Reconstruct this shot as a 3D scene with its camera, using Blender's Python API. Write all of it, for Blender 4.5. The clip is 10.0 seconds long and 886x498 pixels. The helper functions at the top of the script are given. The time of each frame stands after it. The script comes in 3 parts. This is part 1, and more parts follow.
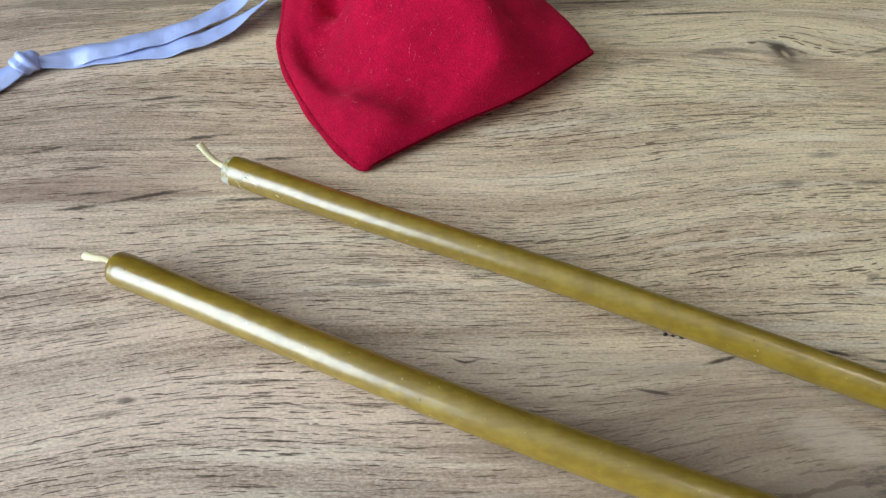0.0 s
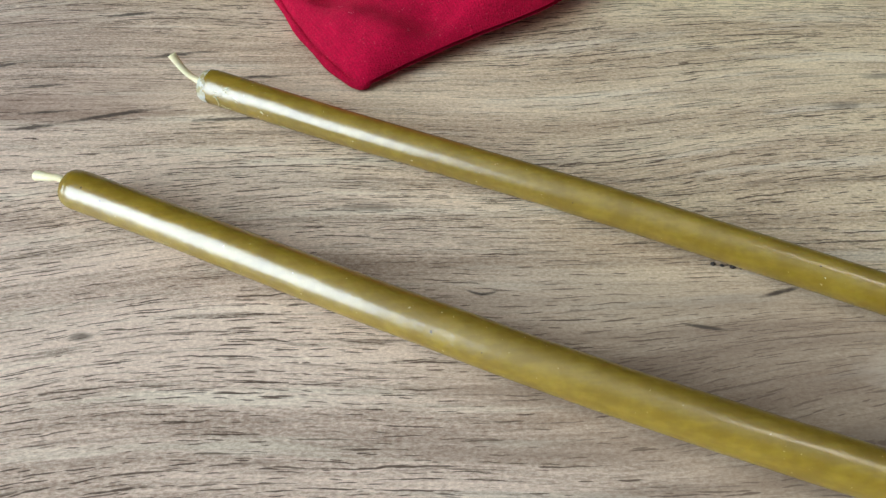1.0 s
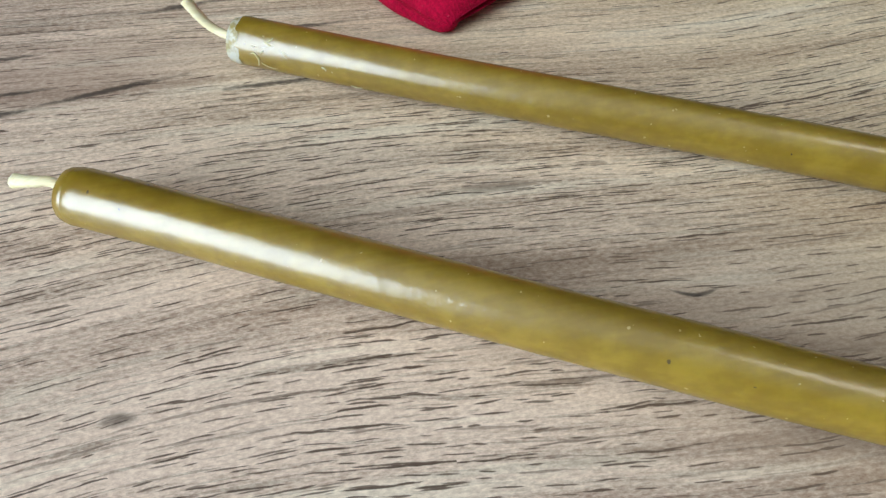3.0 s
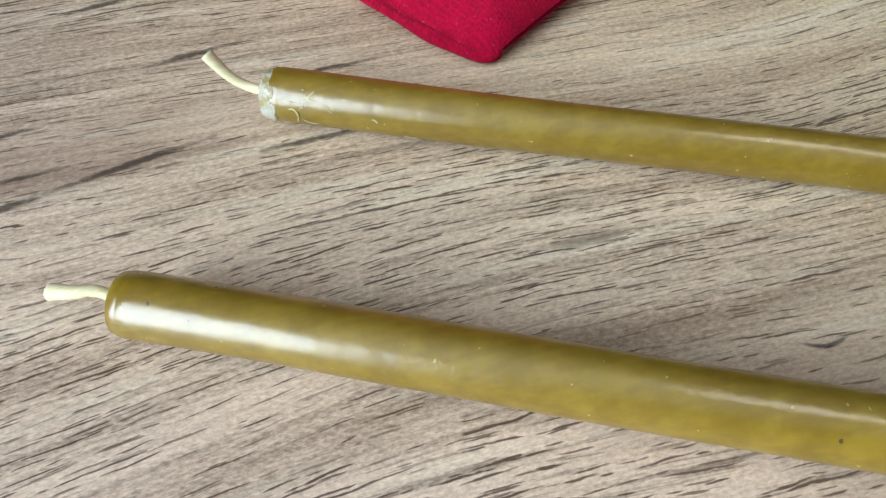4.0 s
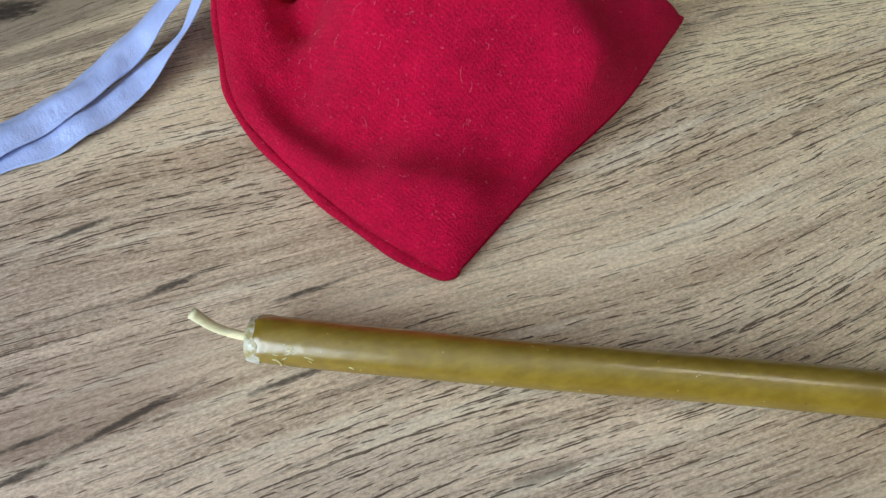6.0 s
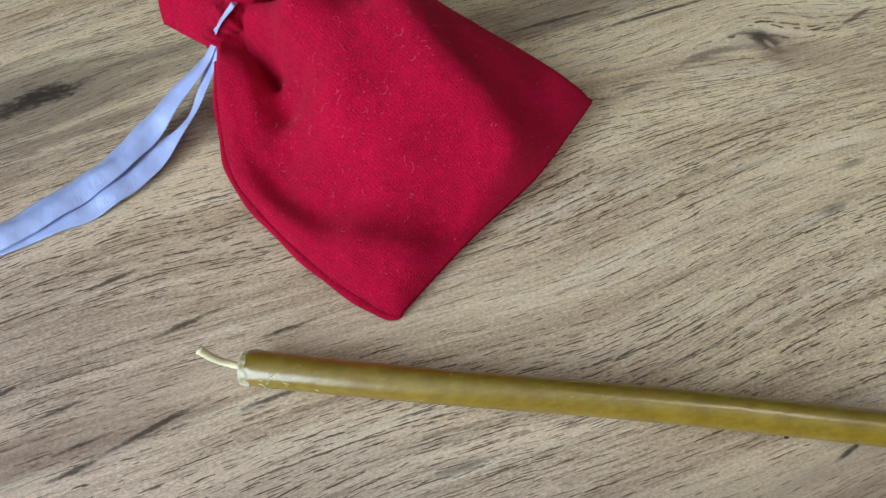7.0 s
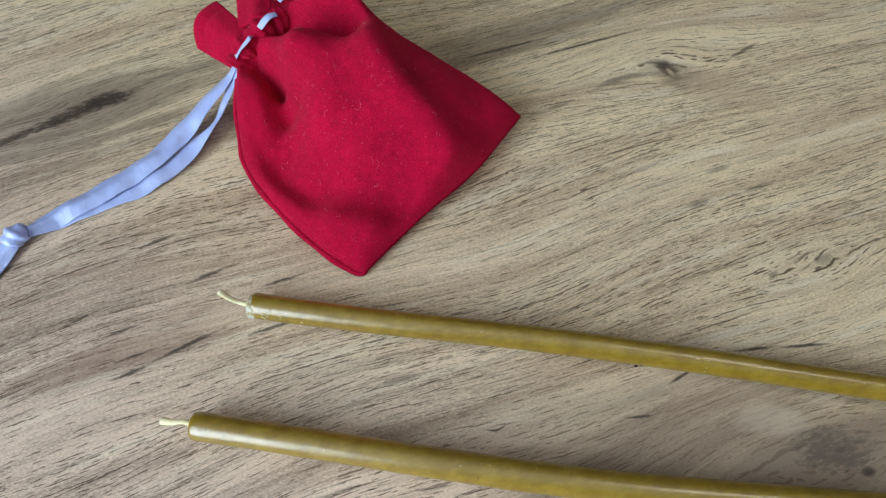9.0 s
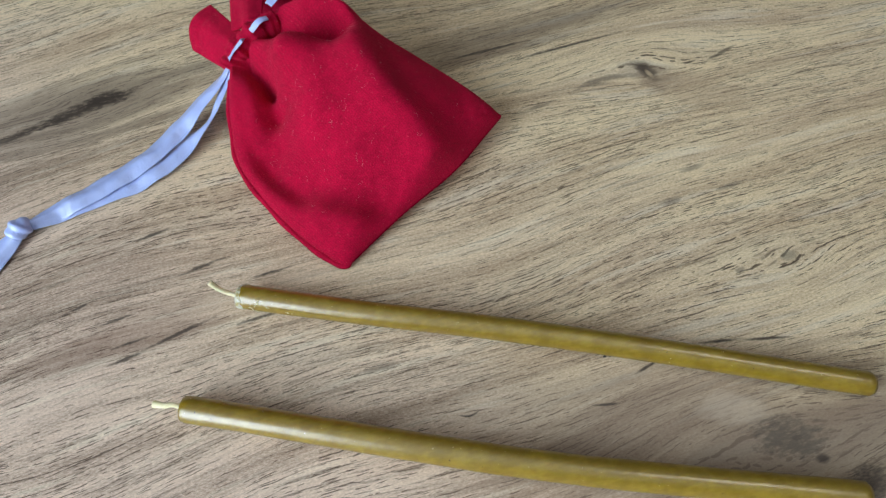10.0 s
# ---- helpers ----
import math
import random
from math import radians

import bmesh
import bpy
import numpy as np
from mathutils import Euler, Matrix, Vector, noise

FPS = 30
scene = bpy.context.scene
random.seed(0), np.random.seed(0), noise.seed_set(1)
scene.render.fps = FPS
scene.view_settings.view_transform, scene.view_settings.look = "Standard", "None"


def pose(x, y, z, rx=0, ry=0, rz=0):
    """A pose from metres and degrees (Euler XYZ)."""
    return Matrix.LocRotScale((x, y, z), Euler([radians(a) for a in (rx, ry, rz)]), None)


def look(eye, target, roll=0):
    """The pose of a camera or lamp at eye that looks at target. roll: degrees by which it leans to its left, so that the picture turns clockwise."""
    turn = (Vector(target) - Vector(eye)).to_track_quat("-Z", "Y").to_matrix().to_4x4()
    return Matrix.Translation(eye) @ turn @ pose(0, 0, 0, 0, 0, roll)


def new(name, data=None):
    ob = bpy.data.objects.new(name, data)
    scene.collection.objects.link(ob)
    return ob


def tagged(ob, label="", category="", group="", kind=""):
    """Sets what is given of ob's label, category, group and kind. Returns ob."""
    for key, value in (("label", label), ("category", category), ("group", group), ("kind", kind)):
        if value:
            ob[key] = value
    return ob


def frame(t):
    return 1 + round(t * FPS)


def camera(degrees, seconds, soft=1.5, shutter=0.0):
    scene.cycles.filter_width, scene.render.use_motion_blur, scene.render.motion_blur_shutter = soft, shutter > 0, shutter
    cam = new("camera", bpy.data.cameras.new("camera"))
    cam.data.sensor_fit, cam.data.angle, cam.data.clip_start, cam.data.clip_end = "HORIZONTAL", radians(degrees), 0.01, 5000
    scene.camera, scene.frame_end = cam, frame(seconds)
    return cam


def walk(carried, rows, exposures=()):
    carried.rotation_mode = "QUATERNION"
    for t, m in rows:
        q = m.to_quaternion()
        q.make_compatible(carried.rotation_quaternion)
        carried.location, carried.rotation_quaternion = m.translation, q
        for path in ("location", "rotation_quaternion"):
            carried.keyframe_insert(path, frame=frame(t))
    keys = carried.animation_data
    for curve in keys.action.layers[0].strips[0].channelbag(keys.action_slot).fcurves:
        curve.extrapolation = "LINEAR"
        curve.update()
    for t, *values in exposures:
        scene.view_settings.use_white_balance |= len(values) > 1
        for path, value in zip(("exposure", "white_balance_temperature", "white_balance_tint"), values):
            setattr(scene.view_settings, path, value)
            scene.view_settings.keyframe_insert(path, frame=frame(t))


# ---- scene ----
cam = camera(62.2, 10.0, soft=1.4)
PATH = [
    (0, (-0.00402, 0.02396, 0.15508), (0.04818, 1.29745, -1.38618), 0.80),
    (0.5, (-0.00489, 0.0258, 0.13894), (0.05986, 1.29506, -1.40533), 1.30),
    (1, (-0.00827, 0.02768, 0.12373), (0.06963, 1.29032, -1.42536), 1.73),
    (1.5, (-0.01479, 0.03358, 0.10712), (0.07151, 1.30566, -1.43378), 1.65),
    (2, (-0.01925, 0.04193, 0.09179), (0.09437, 1.30725, -1.4529), 1.71),
    (2.5, (-0.03016, 0.05139, 0.08746), (0.11104, 1.30967, -1.4607), 1.07),
    (2.7, (-0.03429, 0.05553, 0.08649), (0.12124, 1.30337, -1.46872), 0.81),
    (3.8, (-0.0523, 0.07904, 0.08704), (0.22747, 1.2388, -1.51816), -0.07),
    (4, (-0.05627, 0.08351, 0.08648), (0.24866, 1.22823, -1.52493), -0.01),
    (4.5, (-0.06094, 0.09969, 0.08888), (0.28681, 1.20527, -1.54108), 0.11),
    (5, (-0.05647, 0.11121, 0.09887), (0.3233, 1.19408, -1.53917), 0.74),
    (5.5, (-0.05346, 0.11287, 0.11243), (0.34129, 1.1678, -1.54023), 1.37),
    (6, (-0.04945, 0.11282, 0.12417), (0.34501, 1.14505, -1.54283), 1.65),
    (6.2, (-0.04536, 0.11171, 0.13392), (0.34068, 1.14836, -1.53231), 1.19),
    (7.3, (-0.03658, 0.09109, 0.17729), (0.29242, 1.09234, -1.52249), -0.96),
    (7.5, (-0.03703, 0.08677, 0.18063), (0.2846, 1.08969, -1.51957), -1.21),
    (8, (-0.03293, 0.0748, 0.19185), (0.27493, 1.06601, -1.51774), -1.11),
    (8.5, (-0.03093, 0.06283, 0.20178), (0.26975, 1.04762, -1.5128), -0.75),
    (9, (-0.02878, 0.05388, 0.22577), (0.25783, 1.04436, -1.48794), -1.07),
    (9.5, (-0.02589, 0.04862, 0.23384), (0.24898, 1.03601, -1.48358), -1.33),
    (10, (-0.01972, 0.04494, 0.23617), (0.23431, 1.03011, -1.48572), -2.18),
]
walk(cam, [(t, look(eye, target, roll)) for t, eye, target, roll in PATH],
     exposures=((0.0, 0.08), (1.0, 0.09), (2.5, 0.05), (4.5, 0.16), (5.5, 0.04), (6.0, -0.08), (7.5, -0.08), (10.0, -0.04)))


# ---- world, sun, large lights ----
world = bpy.data.worlds.new("sky")
scene.world = world
world.use_nodes = True
wt = world.node_tree
sky = wt.nodes.new("ShaderNodeTexSky")
sky.sky_type, sky.sun_disc = "NISHITA", False
sky.sun_elevation, sky.sun_rotation = radians(42), radians(120)
wt.links.new(sky.outputs[0], wt.nodes["Background"].inputs[0])
wt.nodes["Background"].inputs[1].default_value = 0.08


def window_light(name, at, target, w, h, watts, colour):
    """Sky light that comes in through a window's opening."""
    lamp = bpy.data.lights.new(name, "AREA")
    lamp.shape, lamp.size, lamp.size_y, lamp.energy, lamp.color = "RECTANGLE", w, h, watts, colour
    ob = new(name, lamp)
    ob.matrix_world = look(at, target)
    return ob


window_light("window_light", (-0.98, -0.45, 0.60), (0, -0.45, 0.60), 1.00, 1.30, 40.0, (0.74, 0.88, 1.0))


# ---- materials ----
class Nodes:
    """A short way to write node trees."""

    def __init__(self, name):
        self.mat = bpy.data.materials.new(name)
        self.mat.use_nodes = True
        self.tree = self.mat.node_tree
        self.bsdf = self.tree.nodes["Principled BSDF"]

    def add(self, kind, *values):
        node = self.tree.nodes.new(kind)
        for n, value in enumerate(values):
            self.put(node.inputs[n], value)
        return node

    def put(self, socket, value):
        if value is None:
            return
        if isinstance(value, bpy.types.NodeSocket):
            self.tree.links.new(value, socket)
        else:
            socket.default_value = value

    def math(self, op, a, b=None, c=None):
        node = self.add("ShaderNodeMath", a, b, c)
        node.operation = op
        return node.outputs[0]

    def total(self, *terms):
        out = terms[0]
        for term in terms[1:]:
            out = self.math("ADD", out, term)
        return out

    def times(self, a, b):
        return self.math("MULTIPLY", a, b)

    def vec(self, x, y, z=0.0):
        return self.add("ShaderNodeCombineXYZ", x, y, z).outputs[0]

    def xyz(self, kind="Object"):
        split = self.add("ShaderNodeSeparateXYZ", self.add("ShaderNodeTexCoord").outputs[kind])
        return split.outputs[0], split.outputs[1], split.outputs[2]

    def noise(self, vector, scale=1.0, detail=2.0, rough=0.5, bend=0.0):
        node = self.add("ShaderNodeTexNoise")
        self.put(node.inputs["Vector"], vector)
        node.inputs["Scale"].default_value, node.inputs["Detail"].default_value = scale, detail
        node.inputs["Roughness"].default_value, node.inputs["Distortion"].default_value = rough, bend
        return node.outputs[0]

    def step(self, value, low, high, out_low=0.0, out_high=1.0):
        node = self.add("ShaderNodeMapRange", value, low, high, out_low, out_high)
        node.interpolation_type = "SMOOTHSTEP"
        return node.outputs[0]

    def blend(self, fac, a, b, kind="MIX"):
        node = self.add("ShaderNodeMix")
        node.data_type, node.blend_type = "RGBA", kind
        self.put(node.inputs[0], fac)
        self.put(node.inputs[6], a)
        self.put(node.inputs[7], b)
        return node.outputs[2]

    def bump(self, height, strength, distance):
        node = self.add("ShaderNodeBump")
        node.inputs["Strength"].default_value, node.inputs["Distance"].default_value = strength, distance
        self.put(node.inputs["Height"], height)
        self.put(self.bsdf.inputs["Normal"], node.outputs[0])

    def set(self, **values):
        for key, value in values.items():
            self.put(self.bsdf.inputs[key.replace("_", " ").title().replace("Ior", "IOR")], value)
        return self.mat


def rgb(r, g, b):
    return (r, g, b, 1.0)


def wood_laminate():
    n = Nodes("oak_laminate")
    x, y, _ = n.xyz()
    # the grain runs along x, wanders, and parts round the knots
    wander = n.math("SUBTRACT", n.noise(n.vec(n.times(x, 5.0), n.times(y, 9.0)), 1.0, 1.0), 0.5)
    ripple = n.math("SUBTRACT", n.noise(n.vec(n.times(x, 40.0), n.times(y, 70.0), 3.0), 1.0, 2.0), 0.5)
    g = n.total(y, n.times(x, -0.04), n.times(n.times(x, x), 0.22), n.times(wander, 0.045), n.times(ripple, 0.0011))
    for kx, ky, size, force in ((0.124, 0.242, 0.016, 0.8), (-0.105, 0.293, 0.016, 0.7), (0.10, 0.079, 0.022, 0.9), (0.135, 0.14, 0.010, 0.6)):
        dx, dy = n.math("SUBTRACT", x, kx), n.math("SUBTRACT", y, ky)
        r2 = n.total(n.math("POWER", n.math("ABSOLUTE", n.times(dx, 0.5 / size)), 2.0), n.math("POWER", n.math("ABSOLUTE", n.times(dy, 1 / size)), 2.0))
        g = n.math("SUBTRACT", g, n.times(n.times(dy, force), n.math("EXPONENT", n.times(r2, -1.0))))
    fine = n.noise(n.vec(n.times(x, 38.0), n.times(g, 900.0)), 1.0, 4.0, 0.65)
    bands = n.noise(n.vec(n.times(x, 3.0), n.times(g, 42.0), 5.0), 1.0, 3.0, 0.6)
    streaks = n.noise(n.vec(n.times(x, 11.0), n.times(g, 150.0), 9.0), 1.0, 3.0, 0.55)
    cloud = n.noise(n.vec(x, y, 2.0), 9.0, 2.0)
    mottle = n.noise(n.vec(n.times(x, 650.0), n.times(y, 2300.0), 4.0), 1.0, 2.0, 0.7)
    side = n.step(n.total(x, n.times(y, 0.90), n.times(n.math("SUBTRACT", cloud, 0.5), 0.22)), 0.03, 0.27)
    light = n.blend(side, rgb(0.82, 0.605, 0.475), rgb(0.99, 0.780, 0.465))
    dark = n.blend(side, rgb(0.275, 0.165, 0.117), rgb(0.53, 0.345, 0.178))
    tone = n.total(n.times(bands, 0.80), n.times(streaks, 0.50), n.times(fine, 0.50), n.times(mottle, 0.40), -0.60)
    colour = n.blend(n.step(tone, 0.32, 0.64), dark, light)
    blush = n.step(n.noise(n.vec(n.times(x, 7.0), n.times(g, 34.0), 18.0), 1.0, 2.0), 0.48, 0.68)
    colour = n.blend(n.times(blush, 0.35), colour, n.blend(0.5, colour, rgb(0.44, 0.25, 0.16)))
    grey = n.step(n.noise(n.vec(n.times(x, 9.0), n.times(g, 60.0), 14.0), 1.0, 2.0), 0.52, 0.72)
    colour = n.blend(n.times(grey, 0.20), colour, rgb(0.38, 0.325, 0.26))
    pale = n.step(n.noise(n.vec(n.times(x, 14.0), n.times(g, 210.0), 31.0), 1.0, 3.0, 0.6), 0.53, 0.68)
    colour = n.blend(n.times(pale, 0.50), colour, rgb(0.94, 0.83, 0.64))
    # thin wavering dark lines of early wood
    thread = n.noise(n.vec(n.times(x, 46.0), n.times(g, 1250.0), 41.0), 1.0, 3.0, 0.6)
    cord = n.noise(n.vec(n.times(x, 17.0), n.times(g, 430.0), 44.0), 1.0, 4.0, 0.62)
    flow = n.step(n.noise(n.vec(n.times(x, 7.0), n.times(g, 55.0), 47.0), 1.0, 2.0), 0.36, 0.64)
    lines = n.math("MAXIMUM", n.times(n.step(thread, 0.56, 0.66), 0.72), n.times(n.step(cord, 0.58, 0.68), 0.82))
    colour = n.blend(n.times(lines, n.total(0.25, n.times(flow, 0.75))), colour, n.blend(side, rgb(0.115, 0.064, 0.044), rgb(0.170, 0.112, 0.062)))
    # short dark pores, in drifts, and longer splits
    drift = n.step(n.noise(n.vec(n.times(x, 6.0), n.times(g, 30.0), 21.0), 1.0, 2.0), 0.32, 0.60)
    fray = n.math("SUBTRACT", n.noise(n.vec(n.times(x, 420.0), n.times(g, 1600.0), 27.0), 1.0, 2.0, 0.6), 0.5)
    sway = n.math("SUBTRACT", n.noise(n.vec(n.times(x, 190.0), n.times(g, 260.0), 29.0), 1.0, 1.0), 0.5)
    grit = n.noise(n.vec(n.times(x, 900.0), n.times(y, 1900.0), 6.0), 1.0, 3.0, 0.75)
    colour = n.blend(n.step(grit, 0.30, 0.72), n.blend(0.36, colour, rgb(0.21, 0.135, 0.088)), n.blend(0.36, colour, rgb(0.93, 0.82, 0.65)))
    marks, soft_marks = 0.0, 0.0
    # layers of dashes: cells along and across the grain per metre, longest half length, half thickness, share that shows, strength
    for along, across, half, thick, share, strength, seed in ((62.0, 360.0, 0.0080, 0.00019, 0.69, 1.0, 1.3), (95.0, 540.0, 0.0054, 0.00016, 0.72, 0.95, 7.7), (170.0, 820.0, 0.0028, 0.00013, 0.74, 0.9, 3.1), (20.0, 100.0, 0.0220, 0.00025, 0.58, 0.95, 5.9), (44.0, 120.0, 0.0070, 0.0007, 0.36, 0.62, 9.4)):
        px, py = n.math("ADD", n.times(x, along), seed), n.math("ADD", n.times(g, across), seed)
        cell = n.add("ShaderNodeTexVoronoi")
        n.put(cell.inputs["Vector"], n.vec(px, py, seed))
        cell.inputs["Scale"].default_value = 1.0
        cell.voronoi_dimensions = "2D"
        mid = n.add("ShaderNodeSeparateXYZ", cell.outputs["Position"])
        luck = n.add("ShaderNodeSeparateXYZ", cell.outputs["Color"])
        dx = n.times(n.math("SUBTRACT", px, mid.outputs[0]), 1 / along)
        dy = n.math("ADD", n.times(n.math("SUBTRACT", py, mid.outputs[1]), 1 / across), n.times(sway, 0.0007))
        dy = n.math("SUBTRACT", dy, n.times(dx, n.times(n.math("SUBTRACT", luck.outputs[2], 0.35), 0.10)))
        reach = n.math("ADD", n.times(luck.outputs[0], half * 0.75), half * 0.25)
        e = n.total(n.math("POWER", n.math("DIVIDE", dx, reach), 2.0), n.math("POWER", n.times(dy, 1 / thick), 2.0), n.times(fray, 3.4))
        shows = n.step(n.math("SUBTRACT", n.math("ADD", luck.outputs[1], n.times(drift, 0.62)), 1.38 - share), -0.02, 0.42)
        mark = n.times(n.times(n.step(e, 1.40, 0.28), shows), strength)
        if thick > 0.0005:
            soft_marks = mark
        else:
            marks = n.math("MAXIMUM", marks, mark)
    colour = n.blend(n.times(soft_marks, 0.55), colour, rgb(0.15, 0.095, 0.065))
    colour = n.blend(n.times(marks, 0.92), colour, rgb(0.066, 0.036, 0.021))
    ragged = n.math("SUBTRACT", n.noise(n.vec(n.times(x, 120.0), n.times(y, 260.0), 7.0), 1.0, 3.0, 0.65), 0.5)
    torn = n.math("SUBTRACT", n.noise(n.vec(n.times(x, 330.0), n.times(y, 900.0), 17.0), 1.0, 3.0, 0.7), 0.5)

    frayed = n.total(n.times(ragged, 0.8), torn)

    def grain_or_shade(under, kx, ky, half, thick, slope, depth, shade, edge, rag, bow=0.0):
        """A mark in the grain, or shade painted in: its middle, half length and half width, slope, and how it frays."""
        dx, dy = n.math("SUBTRACT", x, kx), n.math("SUBTRACT", y, ky)
        dy = n.math("SUBTRACT", dy, n.times(dx, slope))
        if bow:
            dy = n.math("SUBTRACT", dy, n.times(n.times(dx, dx), bow))
        r = n.total(n.math("POWER", n.math("ABSOLUTE", n.times(dx, 1 / half)), 2.0), n.math("POWER", n.math("ABSOLUTE", n.times(dy, 1 / thick)), 2.0), n.times(edge, rag))
        return n.blend(n.times(n.step(r, 1.7, -0.1), depth), under, shade)

    bark, grey_brown, tan = rgb(0.050, 0.036, 0.028), rgb(0.165, 0.125, 0.095), rgb(0.40, 0.27, 0.17)
    streak_edge = n.math("SUBTRACT", streaks, 0.5)
    # wide darker clouds in the grain; those at front right also paint in shade
    colour = grain_or_shade(colour, -0.118, 0.290, 0.060, 0.022, 0.10, 0.78, grey_brown, streak_edge, 2.6)
    colour = grain_or_shade(colour, 0.112, 0.068, 0.050, 0.024, -0.1, 0.45, grey_brown, streak_edge, 2.4)
    colour = grain_or_shade(colour, 0.070, 0.278, 0.070, 0.010, 0.04, 0.55, grey_brown, streak_edge, 2.4)
    colour = grain_or_shade(colour, -0.098, 0.178, 0.036, 0.009, 0.10, 0.40, rgb(0.21, 0.12, 0.085), streak_edge, 2.4)
    colour = grain_or_shade(colour, 0.138, 0.226, 0.020, 0.011, -0.6, 0.40, tan, ragged, 2.4)
    # browner wood, with the soft shade at the front right put into its colour
    colour = grain_or_shade(colour, 0.085, 0.084, 0.085, 0.030, -0.15, 0.62, rgb(0.25, 0.175, 0.125), streak_edge, 2.6)
    colour = grain_or_shade(colour, 0.045, 0.108, 0.070, 0.022, -0.2, 0.22, rgb(0.24, 0.165, 0.115), streak_edge, 2.6)
    # the round knot with its pale eye, halo and tail
    colour = grain_or_shade(colour, 0.125, 0.238, 0.0090, 0.0085, -0.5, 0.55, rgb(0.24, 0.165, 0.11), ragged, 2.6)
    colour = grain_or_shade(colour, 0.1245, 0.2405, 0.0042, 0.0058, -0.9, 0.85, bark, ragged, 2.0)
    colour = grain_or_shade(colour, 0.1250, 0.2385, 0.0012, 0.0022, -0.9, 0.75, rgb(0.60, 0.45, 0.28), torn, 1.0)
    colour = grain_or_shade(colour, 0.1050, 0.2415, 0.0140, 0.0016, 0.02, 0.70, grey_brown, torn, 2.6, -12.0)
    colour = grain_or_shade(colour, 0.0730, 0.2350, 0.0060, 0.0010, 0.10, 0.65, grey_brown, torn, 2.6)
    # long splits above it
    colour = grain_or_shade(colour, 0.0970, 0.2645, 0.0260, 0.0007, 0.04, 0.90, bark, torn, 2.6)
    colour = grain_or_shade(colour, 0.0620, 0.2725, 0.0190, 0.0008, 0.02, 0.85, bark, torn, 2.6)
    colour = grain_or_shade(colour, 0.1600, 0.2405, 0.0080, 0.0010, 0.30, 0.75, bark, torn, 2.6)
    # flecks on the pale side
    for kx, ky, half, thick in ((0.120, 0.187, 0.0055, 0.0011), (0.105, 0.175, 0.0050, 0.0016), (0.130, 0.175, 0.0055, 0.0010), (0.116, 0.140, 0.0020, 0.0012)):
        colour = grain_or_shade(colour, kx, ky, half, thick, 0.06, 0.62, grey_brown, torn, 2.4)
    colour = grain_or_shade(colour, 0.1365, 0.1400, 0.0036, 0.0022, 0.0, 0.50, rgb(0.15, 0.14, 0.105), ragged, 2.6)
    # the charred knot
    colour = grain_or_shade(colour, -0.1030, 0.2940, 0.0125, 0.0042, 0.05, 1.0, bark, frayed, 3.0)
    colour = grain_or_shade(colour, -0.1180, 0.2895, 0.0190, 0.0030, 0.22, 0.95, bark, frayed, 3.4)
    colour = grain_or_shade(colour, -0.1420, 0.2840, 0.0140, 0.0022, 0.20, 0.80, bark, frayed, 3.4)
    # the dark streaks by the tapers' wicks
    for kx, ky, half, thick, slope in ((-0.1030, 0.1695, 0.0070, 0.0008, 0.14), (-0.0860, 0.1735, 0.0150, 0.0007, 0.22), (-0.1000, 0.1755, 0.0070, 0.0006, 0.10), (-0.1185, 0.1945, 0.0045, 0.0007, 0.25), (-0.1040, 0.1860, 0.0060, 0.0007, 0.10), (-0.0725, 0.1990, 0.0075, 0.0008, 0.16), (-0.0890, 0.2185, 0.0060, 0.0008, 0.16), (-0.0485, 0.1890, 0.0065, 0.0006, 0.05), (-0.0560, 0.1720, 0.0080, 0.0007, 0.06)):
        colour = grain_or_shade(colour, kx, ky, half, thick, slope, 0.88, bark, frayed, 3.4)
    colour = grain_or_shade(colour, -0.0190, 0.1412, 0.0060, 0.0014, 0.02, 0.55, grey_brown, torn, 3.2)
    colour = grain_or_shade(colour, -0.0740, 0.1080, 0.0022, 0.0011, 0.0, 0.70, bark, ragged, 3.0)
    colour = grain_or_shade(colour, 0.0055, 0.1163, 0.0034, 0.0004, -0.10, 0.92, bark, torn, 1.6, 90.0)
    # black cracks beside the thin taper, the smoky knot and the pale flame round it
    colour = grain_or_shade(colour, 0.0960, 0.1168, 0.0070, 0.0006, -0.18, 0.95, bark, torn, 2.0)
    colour = grain_or_shade(colour, 0.1120, 0.1130, 0.0080, 0.0006, -0.22, 0.95, bark, torn, 2.0)
    colour = grain_or_shade(colour, 0.0680, 0.1152, 0.0042, 0.0006, 0.25, 0.95, bark, torn, 2.0)
    colour = grain_or_shade(colour, 0.0500, 0.1070, 0.0042, 0.0005, -0.20, 0.90, bark, torn, 2.0)
    colour = grain_or_shade(colour, 0.0890, 0.0940, 0.0110, 0.0060, -0.3, 0.45, rgb(0.62, 0.50, 0.38), ragged, 2.8)
    colour = grain_or_shade(colour, 0.1020, 0.0800, 0.0110, 0.0065, -0.2, 0.70, rgb(0.085, 0.070, 0.055), frayed, 4.2)
    colour = grain_or_shade(colour, 0.1085, 0.0710, 0.0022, 0.0016, 0.0, 0.85, bark, ragged, 2.0)
    colour = grain_or_shade(colour, 0.1180, 0.0600, 0.0090, 0.0055, 0.1, 0.80, bark, frayed, 3.0)
    rough = n.total(0.40, n.times(fine, 0.12), n.times(marks, 0.12))
    n.bump(n.total(n.times(fine, 0.4), n.times(mottle, 0.12), n.times(marks, -1.0)), 0.25, 0.0002)
    return n.set(base_color=colour, roughness=rough, ior=1.42)


